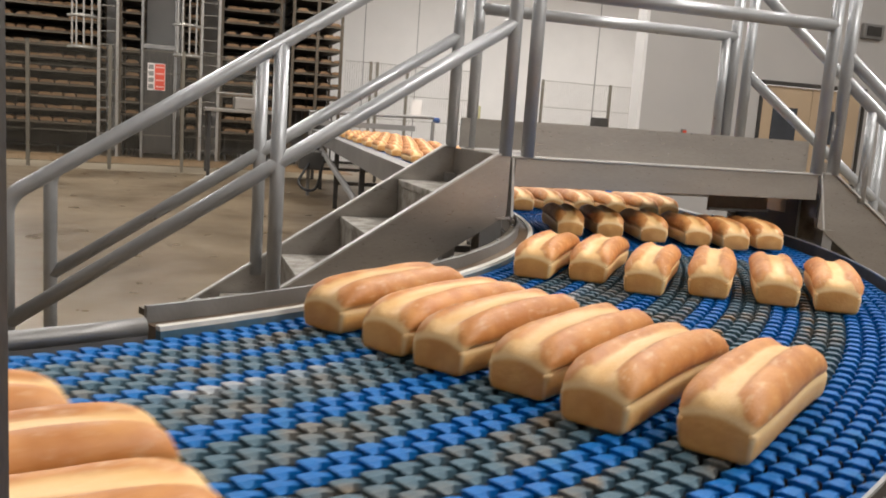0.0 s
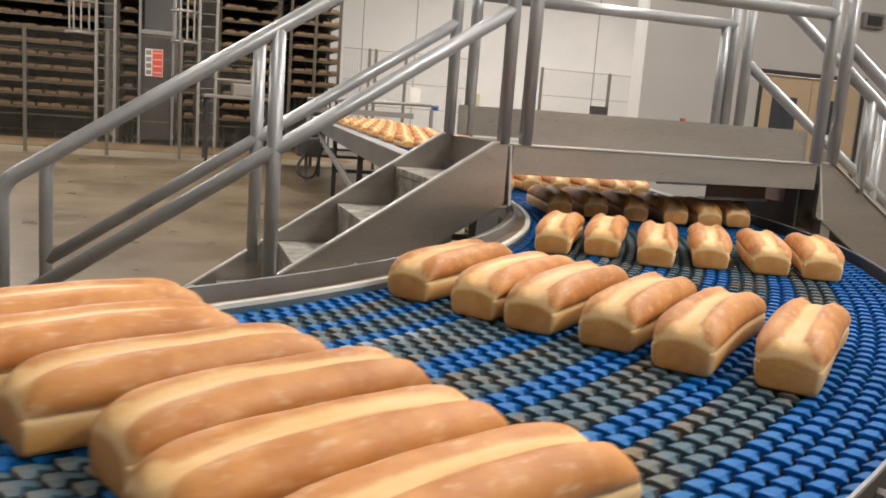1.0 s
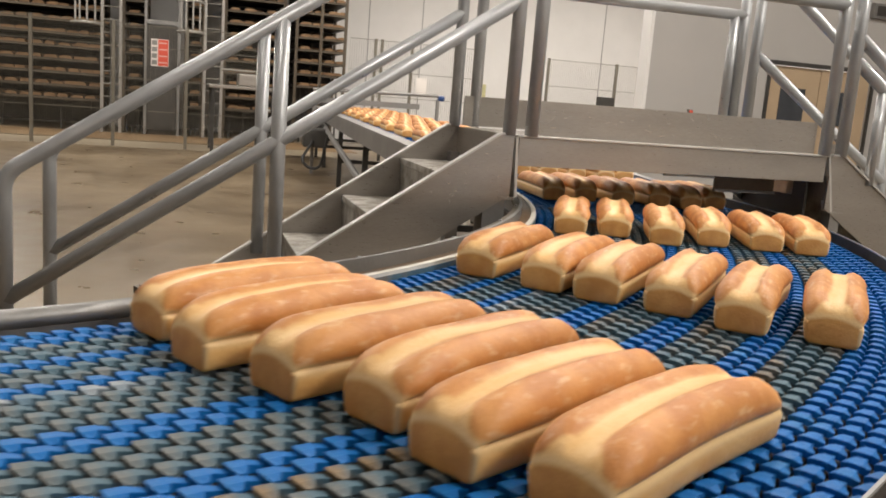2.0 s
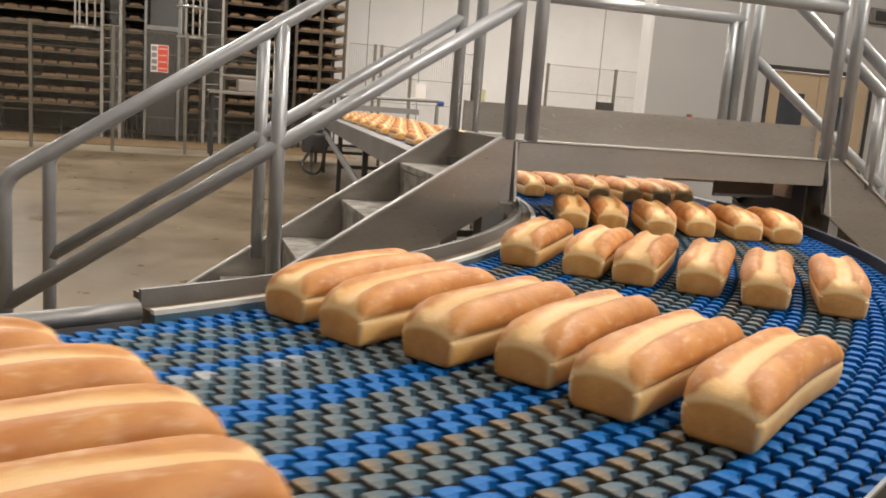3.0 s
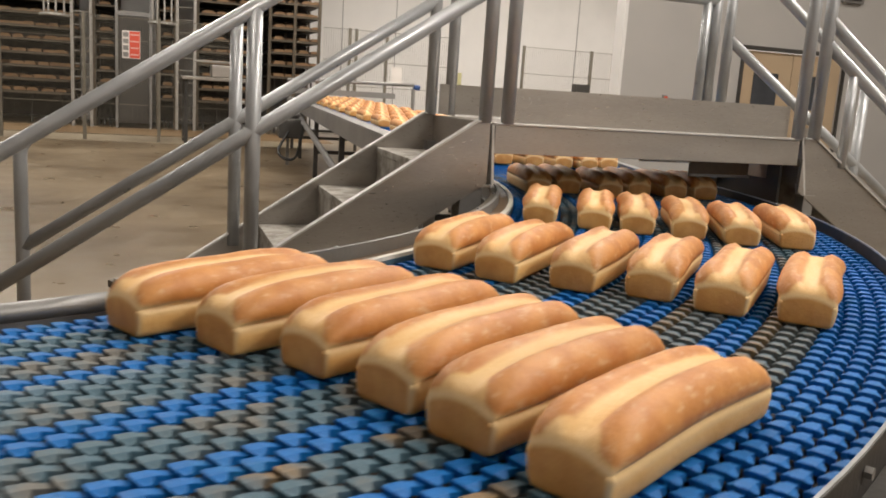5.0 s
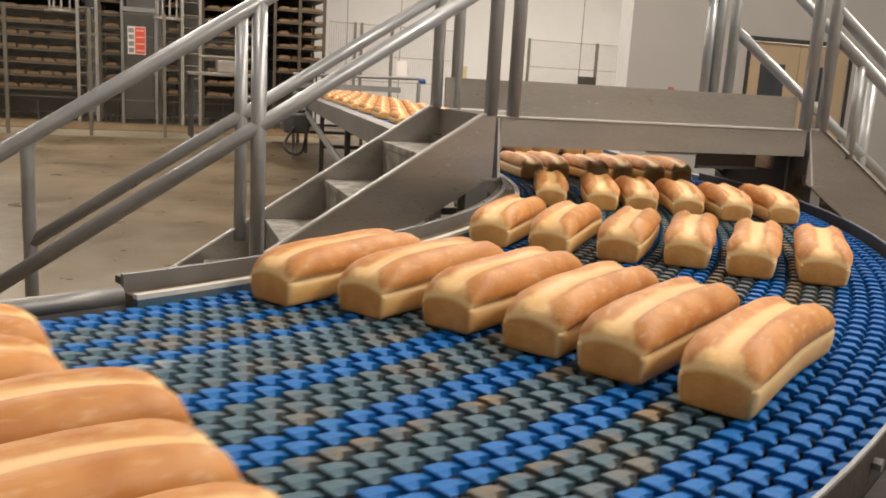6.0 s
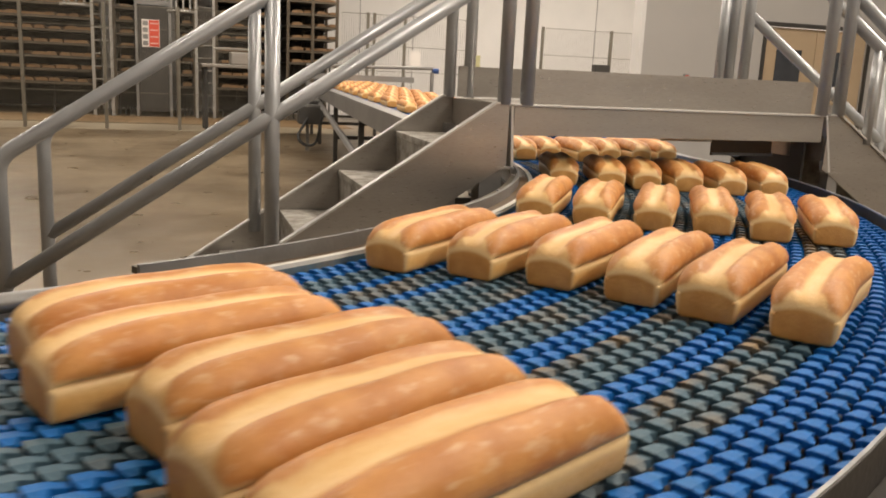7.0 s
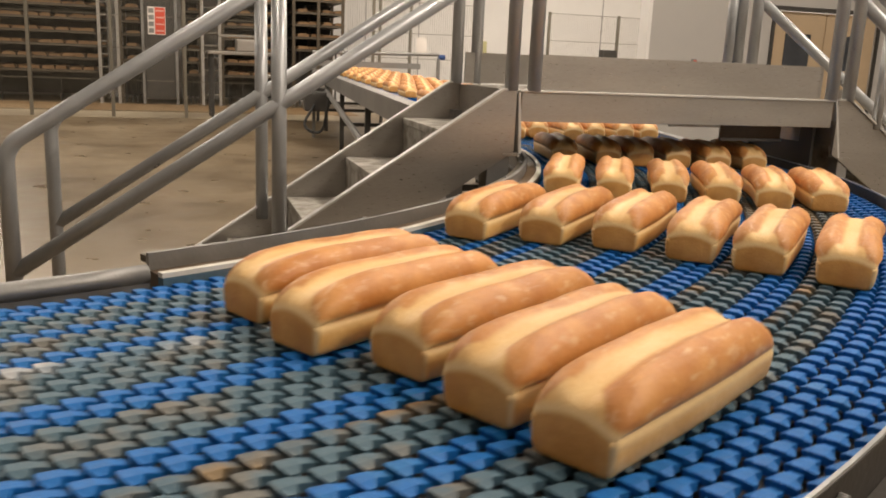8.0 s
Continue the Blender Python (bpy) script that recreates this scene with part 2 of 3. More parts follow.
def ring(r0, r1, z0, z1, a0, a1, steps=120, bm=None):
    """A curved bar of rectangular section about CENTRE."""
    bm = bm or bmesh.new()
    rows = []
    for i in range(steps + 1):
        a = a0 + (a1 - a0) * i / steps
        c, s = math.cos(a), math.sin(a)
        rows.append([bm.verts.new((CENTRE[0] + r * c, CENTRE[1] + r * s, z)) for r, z in ((r0, z0), (r1, z0), (r1, z1), (r0, z1))])
    for p, q in zip(rows, rows[1:]):
        for k in range(4):
            bm.faces.new((p[k], p[(k + 1) % 4], q[(k + 1) % 4], q[k]))
    bm.faces.new(rows[0][::-1])
    bm.faces.new(rows[-1])
    return bm


def polar(r, a, z):
    return (CENTRE[0] + r * math.cos(a), CENTRE[1] + r * math.sin(a), z)


# ---- the hall ----
def hall():
    X0, X1, Y0, Y1 = -14.0, 16.0, -9.0, 21.0
    tagged(part("floor", box(X0 - 0.3, X1 + 0.3, Y0 - 0.3, Y1 + 0.3, -0.2, 0.0), CONCRETE), "worn tan sealed concrete factory floor", "floor", kind="structure")
    tagged(part("floor_strip_pale", box(-9.5, 2.0, 14.25, 15.85, 0.0, 0.004), STRIP_PALE), "pale coated floor strip along the wire fence", "floor", kind="structure")
    tagged(part("floor_strip_stained", box(-9.5, 2.6, 15.86, 18.25, 0.0, 0.004), STRIP_BROWN), "brown crumb-stained floor before the racks", "floor", kind="structure")
    tagged(part("ceiling", box(X0 - 0.3, X1 + 0.3, Y0 - 0.3, Y1 + 0.3, CEILING_Z, CEILING_Z + 0.2), CEIL), "plain pale panel ceiling of the hall", "ceiling", kind="structure")
    north = tagged(part("wall_north", box(X0, X1, Y1, Y1 + 0.3, 0, CEILING_Z), WALL), "white insulated panel wall with upright joints", "wall", kind="structure")
    for x in (2.3, 3.75, 5.3, 7.2, 9.15, 11.05, 12.4):
        part("panel_joint", box(x - 0.012, x + 0.012, Y1 - 0.008, Y1 - 0.001, 0, CEILING_Z), STEEL_DULL, north)
    tagged(part("wall_west", box(X0 - 0.3, X0, Y0, Y1, 0, CEILING_Z), WALL), "plain white panel wall", "wall", kind="structure")
    tagged(part("wall_east", box(X1, X1 + 0.3, Y0, Y1, 0, CEILING_Z), WALL), "plain white panel wall", "wall", kind="structure")
    tagged(part("wall_south", box(X0, X1, Y0 - 0.3, Y0, 0, CEILING_Z), WALL), "plain white panel wall", "wall", kind="structure")
    # the nearer wall with the tan doors; it ends in a white jamb
    wy, wx, dx0, dx1, dz = 7.5, 4.90, 6.88, 8.68, 2.25
    bm = box(wx, dx0, wy, wy + 0.22, 0, CEILING_Z)
    box(dx1, X1, wy, wy + 0.22, 0, CEILING_Z, bm=bm)
    box(dx0, dx1, wy, wy + 0.22, dz, CEILING_Z, bm=bm)
    tagged(part("wall_inner", bm, WALL_GREY), "grey-white painted partition wall with a doorway", "wall", kind="structure")
    tagged(part("trim", box(wx - 0.05, wx - 0.002, wy - 0.01, wy + 0.23, 0, CEILING_Z), WALL), "white steel jamb at the end of the partition", "trim", kind="structure")
    door = tagged(empty("door_1", (dx0, wy, 0)), "closed tan double door with dark glass panes", "door", kind="structure")
    w = (dx1 - dx0) / 2
    part("frame", box(-0.05, dx1 - dx0 + 0.05, -0.03, -0.002, dz - 0.02, dz + 0.04), STEEL_DARK, door)
    part("frame", box(-0.05, -0.002, -0.03, -0.002, 0, dz - 0.022), STEEL_DARK, door)
    part("frame", box(dx1 - dx0 + 0.002, dx1 - dx0 + 0.05, -0.03, -0.002, 0, dz - 0.022), STEEL_DARK, door)
    for k in range(2):
        x = k * w
        leaf = part("leaf", box(x + 0.006, x + w - 0.006, 0.02, 0.07, 0.01, dz - 0.03, 0.004), DOOR_TAN, door)
        part("pane", box(x + 0.22, x + w - 0.24, 0.010, 0.019, 1.42, 1.92), GLASS_DARK, leaf)
        part("push_plate", box(x + 0.30, x + w - 0.30, 0.012, 0.019, 0.95, 1.15), STEEL, leaf)
    box_sign = tagged(empty("wall_box", (8.66, wy - 0.002, 3.14)), "grey steel box high on the partition wall", "box")
    part("body", box(-0.19, 0.19, -0.07, 0, -0.11, 0.11, 0.008), STEEL_DULL, box_sign)
    part("cover", box(-0.13, 0.13, -0.082, -0.072, -0.07, 0.07), STEEL_DARK, box_sign)
    beacon = tagged(empty("signal_button", (5.62, wy - 0.002, 1.50)), "small red round button on the partition wall", "button")
    part("plate", box(-0.04, 0.04, -0.02, 0, -0.12, 0.0, 0.004), STEEL_DULL, beacon)
    part("knob", tube([(0, -0.021, -0.04), (0, -0.05, -0.04)], 0.025), RED, beacon)


def ceiling_light(x, y, power):
    lamp = tagged(empty("ceiling_light", (x, y, CEILING_Z)), "long white high-bay ceiling light, switched on", "light", "ceiling lights of the hall")
    part("housing", box(-0.9, 0.9, -0.22, 0.22, -0.14, -0.002, 0.01), CEIL, lamp)
    part("diffuser", box(-0.85, 0.85, -0.18, 0.18, -0.158, -0.142), GLOW, lamp)
    data = bpy.data.lights.new("tube_light", "AREA")
    data.shape, data.size, data.size_y, data.energy, data.color = "RECTANGLE", 1.7, 0.36, LAMP_WATTS * power, LAMP_COLOUR
    new("tube_light", data).matrix_basis = pose(x, y, CEILING_Z - 0.17)


# ---- the curved conveyor ----
BANDS = "BBGGBGGBPGGGBBGGGBBTGGBBTGGBBBBB"
PITCH = 0.0130
BELT_MATS = {"B": BELT_BLUE, "G": BELT_GREY, "T": BELT_TAN, "P": BELT_PALE}


def link_shape(r, w, lift):
    """One chevron link of the belt: (verts, faces) about its middle; x outwards, y along the travel."""
    p = PITCH * r
    h = w * 0.5
    plan = [(-h, -0.40), (-0.5 * h, -0.53), (0.5 * h, -0.53), (h, -0.40), (0.92 * h, -0.14), (0.46 * h, -0.02), (0.38 * h, 0.45), (-0.38 * h, 0.45), (-0.46 * h, -0.02), (-0.92 * h, -0.14)]
    top = [-0.001, 0.004, 0.004, -0.001, -0.003, 0.003, -0.003, -0.003, 0.003, -0.003]
    verts = [(x, y * p, z + lift) for (x, y), z in zip(plan, top)] + [(0.90 * x, y * p + 0.002, z - 0.012 + lift) for (x, y), z in zip(plan, top)]
    faces = [(0, 1, 8, 9), (1, 2, 5, 8), (2, 3, 4, 5), (8, 5, 6, 7)] + [(i + 10, (i + 1) % 10 + 10, (i + 1) % 10, i) for i in range(10)]
    return verts, faces


def belt():
    thing = tagged(empty("conveyor_belt", (CENTRE[0], CENTRE[1], BELT_Z)), "blue and grey modular plastic belt, dusted with crumbs", "conveyor belt")
    # near-black sheet below the links; the shade of the gaps is in its colour
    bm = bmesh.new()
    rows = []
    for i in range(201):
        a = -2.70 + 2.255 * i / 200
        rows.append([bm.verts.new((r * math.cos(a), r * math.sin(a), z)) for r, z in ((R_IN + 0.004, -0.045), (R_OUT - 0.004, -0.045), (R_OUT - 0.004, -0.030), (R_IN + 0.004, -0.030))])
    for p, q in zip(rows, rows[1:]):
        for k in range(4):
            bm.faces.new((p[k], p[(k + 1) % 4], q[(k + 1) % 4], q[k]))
    part("gap_sheet", bm, BELT_GAP_SHADE, thing, "near-black sheet below the belt links for the shade in the gaps")
    w = (R_OUT - R_IN) / len(BANDS)
    rest = {k: ([], []) for k in BELT_MATS}
    rng = random.Random(4)
    singles = []
    for i, kind in enumerate(BANDS):
        r = R_IN + (i + 0.5) * w
        shared = None
        for j in range(-207, -34):
            a = (j + (0.5 if i % 2 else 0.0)) * PITCH
            near = i >= 9 and -110 <= j <= -98
            lift = 0.0
            verts, faces = link_shape(r, w * 1.04, lift)
            if near:
                if shared is None:
                    shared = bpy.data.meshes.new("link")
                    shared.from_pydata(verts, [], faces)
                    shared.materials.append(BELT_MATS[kind])
                singles.append((shared, r, a))
                continue
            c, s, dz = math.cos(a), math.sin(a), rng.uniform(-0.0008, 0.0008)
            vs, fs = rest[kind]
            n = len(vs)
            vs += [(c * (r + x) - s * y, s * (r + x) + c * y, z + dz) for x, y, z in verts]
            fs += [tuple(n + k for k in f) for f in faces]
    names = {"B": "blue_link", "G": "grey_link", "T": "browned_link", "P": "floured_link"}
    for kind, (vs, fs) in rest.items():
        me = bpy.data.meshes.new(names[kind])
        me.from_pydata(vs, [], fs)
        me.materials.append(BELT_MATS[kind])
        ob = new(names[kind], me)
        ob.parent = thing
        tagged(ob, kind="stuff")
    for me, r, a in singles:
        ob = new("link", me)
        ob.parent = thing
        ob.matrix_basis = pose(r * math.cos(a), r * math.sin(a), 0, 0, 0, math.degrees(a))
    return thing


def conveyor_frame():
    thing = tagged(empty("curved_conveyor", (0, 0, 0)), "stainless steel frame of the curved belt conveyor", "conveyor")
    a0, a1, joint = -2.74, -0.088, -1.112
    part("outer_rail", ring(R_OUT + 0.002, R_OUT + 0.007, 0.80, 0.985, a0, a1), RAIL, thing)
    part("outer_flange", ring(R_OUT + 0.008, R_OUT + 0.060, 0.905, 0.925, a0, a1), RAIL, thing)
    part("outer_edge", ring(R_OUT + 0.001, R_OUT + 0.006, 0.9855, 0.990, a0, a1), PIPE, thing, "bright thin rail edge")
    part("strip_base", ring(R_IN - 0.022, R_IN - 0.001, 0.90, 0.9625, joint, a1), BELT_GREY, thing)
    part("wear_strip", ring(R_IN - 0.022, R_IN - 0.004, 0.9627, 0.972, joint, a1), WHITE_STRIP, thing, "worn white plastic wear strip")
    part("inner_guide", ring(R_IN - 0.060, R_IN - 0.023, 0.90, 0.966, joint, a1), GUIDE, thing, "browned plastic guide")
    part("inner_rail", ring(R_IN - 0.073, R_IN - 0.061, 0.80, 1.000, joint, a1), STEEL_DULL, thing)
    part("inner_flange", ring(R_IN - 0.098, R_IN - 0.074, 0.978, 0.992, joint, a1), RACK_STEEL, thing)
    part("end_bar", tube([polar(R_IN - 0.045, a0 + (joint - 0.004 - a0) * k / 40, 0.964) for k in range(41)], 0.019), STEEL_DULL, thing, "round grey steel edge bar", smooth=True)
    part("end_plate", ring(R_IN - 0.06, R_IN - 0.03, 0.80, 0.95, a0, joint - 0.004, 40), STEEL_DULL, thing)
    vs, fs = [], []
    w = (R_OUT - R_IN) / len(BANDS)
    for i in range(len(BANDS)):
        r = R_IN + (i + 0.5) * w
        verts, faces = link_shape(r, w * 1.04, 0.0)
        for j in range(-40, -6):
            a = (j + (0.5 if i % 2 else 0.0)) * PITCH
            c, q, base = math.cos(a), math.sin(a), len(vs)
            vs += [(CENTRE[0] + c * (r + x) - q * y, CENTRE[1] + q * (r + x) + c * y, BELT_Z - 0.010 + z) for x, y, z in verts]
            fs += [tuple(base + k for k in f) for f in faces]
    me = bpy.data.meshes.new("lower_belt_link")
    me.from_pydata(vs, [], fs)
    me.materials.append(BELT_BLUE)
    lower = new("lower_belt_link", me)
    lower.parent = thing
    tagged(lower, "blue links under the bridge", kind="stuff")
    # added dark panel that gives the darkness beyond the outer rail
    part("shade_panel", ring(R_OUT + 0.09, R_OUT + 0.10, 0.90, 1.15, -0.255, -0.09, 20), STEEL_DARK, thing, "dark panel standing for the shade beyond the belt")
    part("slide_bed", ring(R_IN - 0.09, R_OUT, 0.86, 0.90, a0, a1), STEEL_DARK, thing)
    for k in range(24):
        a = -1.40 + k * 0.055
        part("bolt", tube([polar(R_OUT + 0.008, a, 0.962), polar(R_OUT + 0.018, a, 0.962)], 0.009, 6), STEEL_DULL, thing)
        if a > joint + 0.03 and k % 3 == 0:
            part("bolt", tube([polar(R_IN - 0.086, a, 0.992), polar(R_IN - 0.086, a, 0.998)], 0.006, 6), PIPE, thing)
    for a in (-1.95, -1.45, -0.95, -0.50):
        for r in (R_IN - 0.12, R_OUT + 0.02):
            x, y, _ = polar(r, a, 0)
            part("leg", box(x - 0.03, x + 0.03, y - 0.03, y + 0.03, 0.0, 0.86), STEEL_DULL, thing)
    return thing


def guard_post():
    thing = tagged(empty("guard_post", (-1.347, -2.905, 0)), "dark brown painted guard post beside the conveyor rail", "post")
    part("post", box(-0.03, 0.03, -0.03, 0.03, 0.012, 2.3, 0.004), RAIL, thing)
    part("base_plate", box(-0.07, 0.07, -0.07, 0.07, 0.0, 0.011), STEEL_DULL, thing)
    part("cap", box(-0.034, 0.034, -0.034, 0.034, 2.3005, 2.31), BLACK, thing)


# ---- loaves on the belt ----
LOAF_L = 0.438


def loaf_mesh(seed):
    rng = random.Random(seed)
    half = LOAF_L / 2
    ph = rng.uniform(0, 6)
    lean = rng.uniform(-0.004, 0.004)
    high = rng.uniform(0.96, 1.05)
    notch = rng.uniform(0.006, 0.009)
    # half section: side of the pan, crease, lobe, split
    low = [(0.042, 0.0), (0.050, 0.003), (0.0545, 0.011), (0.0570, 0.027), (0.0582, 0.040), (0.0570, 0.0470)]
    crown = [(0.0515, 0.0500), (0.0590, 0.0545), (0.0640, 0.0630), (0.0640, 0.0760), (0.0570, 0.0895), (0.0450, 0.0985), (0.0310, 0.1030), (0.0215, 0.1025), (0.0140, 0.1000), (0.0, 0.1000)]
    flat = [(0.0562, 0.0488), (0.0552, 0.0508), (0.0532, 0.0530), (0.0490, 0.0562), (0.0425, 0.0592), (0.0335, 0.0616), (0.0240, 0.0632), (0.0165, 0.0640), (0.0110, 0.0644), (0.0, 0.0646)]
    bm = bmesh.new()
    stations = [-1, -0.993, -0.98, -0.96, -0.93, -0.90, -0.87, -0.83, -0.78, -0.7, -0.55, -0.37, -0.18, 0, 0.18, 0.37, 0.55, 0.7, 0.78, 0.83, 0.87, 0.90, 0.93, 0.96, 0.98, 0.993, 1]
    rings = []
    for s in stations:
        # the lobes rise steeply a little way in from the ends, the split between them more gently
        e_lobe, e_split = min(1.0, abs(s) / 0.985), min(1.0, abs(s) / 0.99)
        lobe = max(0.0, 1 - e_lobe ** 5.0) ** 0.60
        split = max(0.0, 1 - e_split ** 3.0) ** 0.62
        inset = 0.0085 if abs(s) == 1 else (0.0035 if abs(s) > 0.985 else (0.0008 if abs(s) > 0.97 else 0.0))
        wave = 1 + 0.022 * math.sin(5 * s + ph) + 0.014 * math.sin(11 * s + 2 * ph)
        sec = [(y - inset, max(z, inset * 0.5) if z < 0.01 else z) for y, z in low]
        for k, ((y, z), (fy, fz)) in enumerate(zip(crown, flat)):
            mixed = min(1.0, max(0.0, (k - 6) / 2))
            grow = lobe * (1 - mixed) + split * mixed
            wide = min(1.0, 1.25 * lobe)
            dip = notch * 0.35 * mixed * lobe
            sec.append((fy + (y - fy) * wide - (inset if fy > 0.006 else 0), fz + (z - fz) * 1.12 * grow * high * wave - inset - dip))
        loop = [(y, z) for y, z in sec] + [(-y, z) for y, z in sec[-2::-1]]
        rings.append([bm.verts.new((s * half, y * (1 + 0.02 * math.sin(4 * s + 3 * ph)) + lean * (z / 0.1) + 0.004 * math.sin(2 * s + ph), z)) for y, z in loop])
    for a, b in zip(rings, rings[1:]):
        for k in range(len(a)):
            bm.faces.new((a[k], a[(k + 1) % len(a)], b[(k + 1) % len(a)], b[k]))
    bm.faces.new(rings[0][::-1])
    bm.faces.new(rings[-1])
    return bm


# rows of loaves: bearing and distance from CENTRE of each loaf's rear outer corner at the start
USUAL = (3.125, 3.300, 3.466, 3.632, 3.795, 3.960)
AHEAD = [tuple(-0.366 + 0.29 * k + d for d in (-0.004, 0.010, -0.001, -0.003, -0.014, 0.010)) for k in range(12)]
LOAF_ROWS = [(b, USUAL) for b in AHEAD[:0:-1]] + [
    (AHEAD[0], (3.149, 3.321, 3.495, 3.675, 3.817, 3.985)),
    ((-0.718, -0.698, -0.719, -0.693, -0.688, -0.685), (3.141, 3.297, 3.471, 3.639, 3.812, 3.971)),
    ((-1.015, -1.020, -1.022, -1.019, -1.028, -1.018), (3.124, 3.313, 3.455, 3.621, 3.782, 3.954)),
    ((-1.316, -1.319, -1.306, -1.292, -1.297, -1.289), (3.107, 3.284, 3.460, 3.622, 3.792, 3.957)),
    ((-1.592, -1.567, -1.552, -1.551, -1.554, -1.557), (3.118, 3.291, 3.460, 3.631, 3.796, 3.965)),
    ((None, -1.841, -1.847, -1.830, -1.836, -1.838), (3.11, 3.271, 3.442, 3.618, 3.786, 3.939)),
    ((-2.125, -2.13, -2.125, -2.12, -2.125, -2.12), USUAL),
]
HALF_BASE = 0.056


def loaves():
    kinds = [part("bread_loaf", loaf_mesh(s), BREAD, smooth=True) for s in range(5)]
    rng = random.Random(11)
    made = []
    used = 0
    for bearings, radii in LOAF_ROWS:
        for a, r in zip(bearings, radii):
            if a is None:
                continue
            if used < len(kinds):
                ob = kinds[used]
            else:
                ob = copy_thing(kinds[rng.randrange(len(kinds))], Matrix())
            used += 1
            tagged(ob, "golden split-top bread loaf lying on the blue belt", "bread", "loaves on the curved belt")
            made.append((ob, r - HALF_BASE, a + math.atan(0.5 * LOAF_L / r), rng.uniform(-1.5, 1.5), rng.random() < 0.35))
    return made


# ---- the footbridge over the belt ----
PIPE_R = 0.027
DECK_Z, DECK_X, DECK_Y = 1.272, 1.492, 0.70
SLOPE = 0.66


def stair_z(d):
    return DECK_Z - SLOPE * (d - 0.05)


def top_rail_z(x):
    return 1.588 + SLOPE * (x + 0.978)


def mid_rail_z(x):
    return 1.241 + SLOPE * (x + 0.852)


def footbridge():
    thing = tagged(empty("footbridge", (0, 0, 0)), "stainless steel crossover footbridge with stairs and pipe handrails", "footbridge")
    # deck with fascia and toe boards
    part("deck", box(0.012, DECK_X - 0.012, 0.012, DECK_Y - 0.012, DECK_Z - 0.030, DECK_Z - 0.004), STEEL, thing)
    for y0, y1 in ((0.0, 0.010), (DECK_Y - 0.010, DECK_Y)):
        part("fascia", box(0.012, DECK_X - 0.012, y0, y1, DECK_Z - 0.118, DECK_Z - 0.006, 0.002), STEEL, thing)
    part("deck_edge", box(0.0, DECK_X, -0.012, 0.012, DECK_Z - 0.005, DECK_Z + 0.003, 0.002), EDGE, thing, "rolled deck edge with its highlight in the colour")
    part("toe_board", box(0.087, DECK_X - 0.075, 0.014, 0.022, DECK_Z + 0.004, DECK_Z + 0.140), STEEL, thing)
    part("toe_board", box(0.0, DECK_X - 0.06, DECK_Y - 0.022, DECK_Y - 0.014, DECK_Z + 0.004, DECK_Z + 0.140), STEEL, thing)
    for y in (0.15, 0.35, 0.55):
        part("deck_joist", box(0.02, DECK_X - 0.02, y - 0.02, y + 0.02, DECK_Z - 0.10, DECK_Z - 0.031), STEEL_DULL, thing)
    # end plates and stub legs
    for y in (-0.006, DECK_Y - 0.05):
        part("end_plate", prism([(-0.005, DECK_Z - 0.006), (0.005, DECK_Z - 0.006), (0.019, 1.03), (0.009, 1.03)], "y", y, y + 0.056), EDGE, thing)
        part("end_plate", prism([(DECK_X - 0.005, DECK_Z - 0.006), (DECK_X + 0.005, DECK_Z - 0.006), (1.547, 1.022), (1.537, 1.022)], "y", y, y + 0.056), EDGE, thing)
    part("foot_plate", box(-0.055, 0.004, -0.01, 0.06, 1.020, 1.029), STEEL, thing)
    part("foot_plate", box(1.535, 1.605, -0.01, 0.06, 1.012, 1.021), STEEL, thing)
    part("leg", box(-0.115, -0.025, 0.005, 0.095, 0.0, 1.019), STEEL_DULL, thing)
    part("leg", box(1.545, 1.600, 0.0, 0.055, 0.0, 1.011), STEEL_DULL, thing)
    part("leg", box(-0.06, 0.0, DECK_Y - 0.06, DECK_Y, 0.0, DECK_Z - 0.12), STEEL_DULL, thing)
    part("leg", box(DECK_X + 0.15, DECK_X + 0.21, DECK_Y - 0.06, DECK_Y, 0.0, 1.1), STEEL_DULL, thing)
    part("under_plate", box(1.13, DECK_X - 0.03, 0.30, 0.308, 1.062, DECK_Z - 0.119), GUIDE, thing, "dark brown plate hung under the deck")
    # pale plate added to stand for the bright strip below the deck
    part("pale_plate", box(0.86, 1.128, 0.30, 0.308, 1.122, DECK_Z - 0.119), WHITE_STRIP, thing, "pale plate added for the bright strip under the deck")
    part("under_bar", box(1.13, DECK_X - 0.03, 0.285, 0.299, 1.062, 1.074), STEEL_DULL, thing)
    # stairs
    for sgn, x0 in ((-1, -0.012), (1, DECK_X + 0.012)):
        side = empty("stair")
        side.parent = thing
        run = DECK_Z / SLOPE + 0.05
        for y0, y1 in ((-0.005, 0.005), (DECK_Y - 0.005, DECK_Y + 0.005)):
            d = [(0.0, DECK_Z), (0.055, DECK_Z), (run - 0.02, 0.015), (run - 0.36, 0.0), (0.0, DECK_Z - 0.236)]
            part("stringer", prism([(x0 + sgn * a, z) for a, z in d], "y", y0, y1), STEEL, side)
            lip = [(0.0, DECK_Z + 0.001), (0.055, DECK_Z + 0.001), (run - 0.02, 0.016), (run - 0.02, 0.026), (0.058, DECK_Z + 0.008), (0.0, DECK_Z + 0.008)]
            part("stringer_lip", prism([(x0 + sgn * a, z) for a, z in lip], "y", y0 - 0.012, y1 + 0.012), EDGE, side)
        part("riser", box(min(x0, x0 + sgn * 0.006), max(x0, x0 + sgn * 0.006), 0.012, DECK_Y - 0.012, DECK_Z - 0.20, DECK_Z - 0.004), STEEL, side)
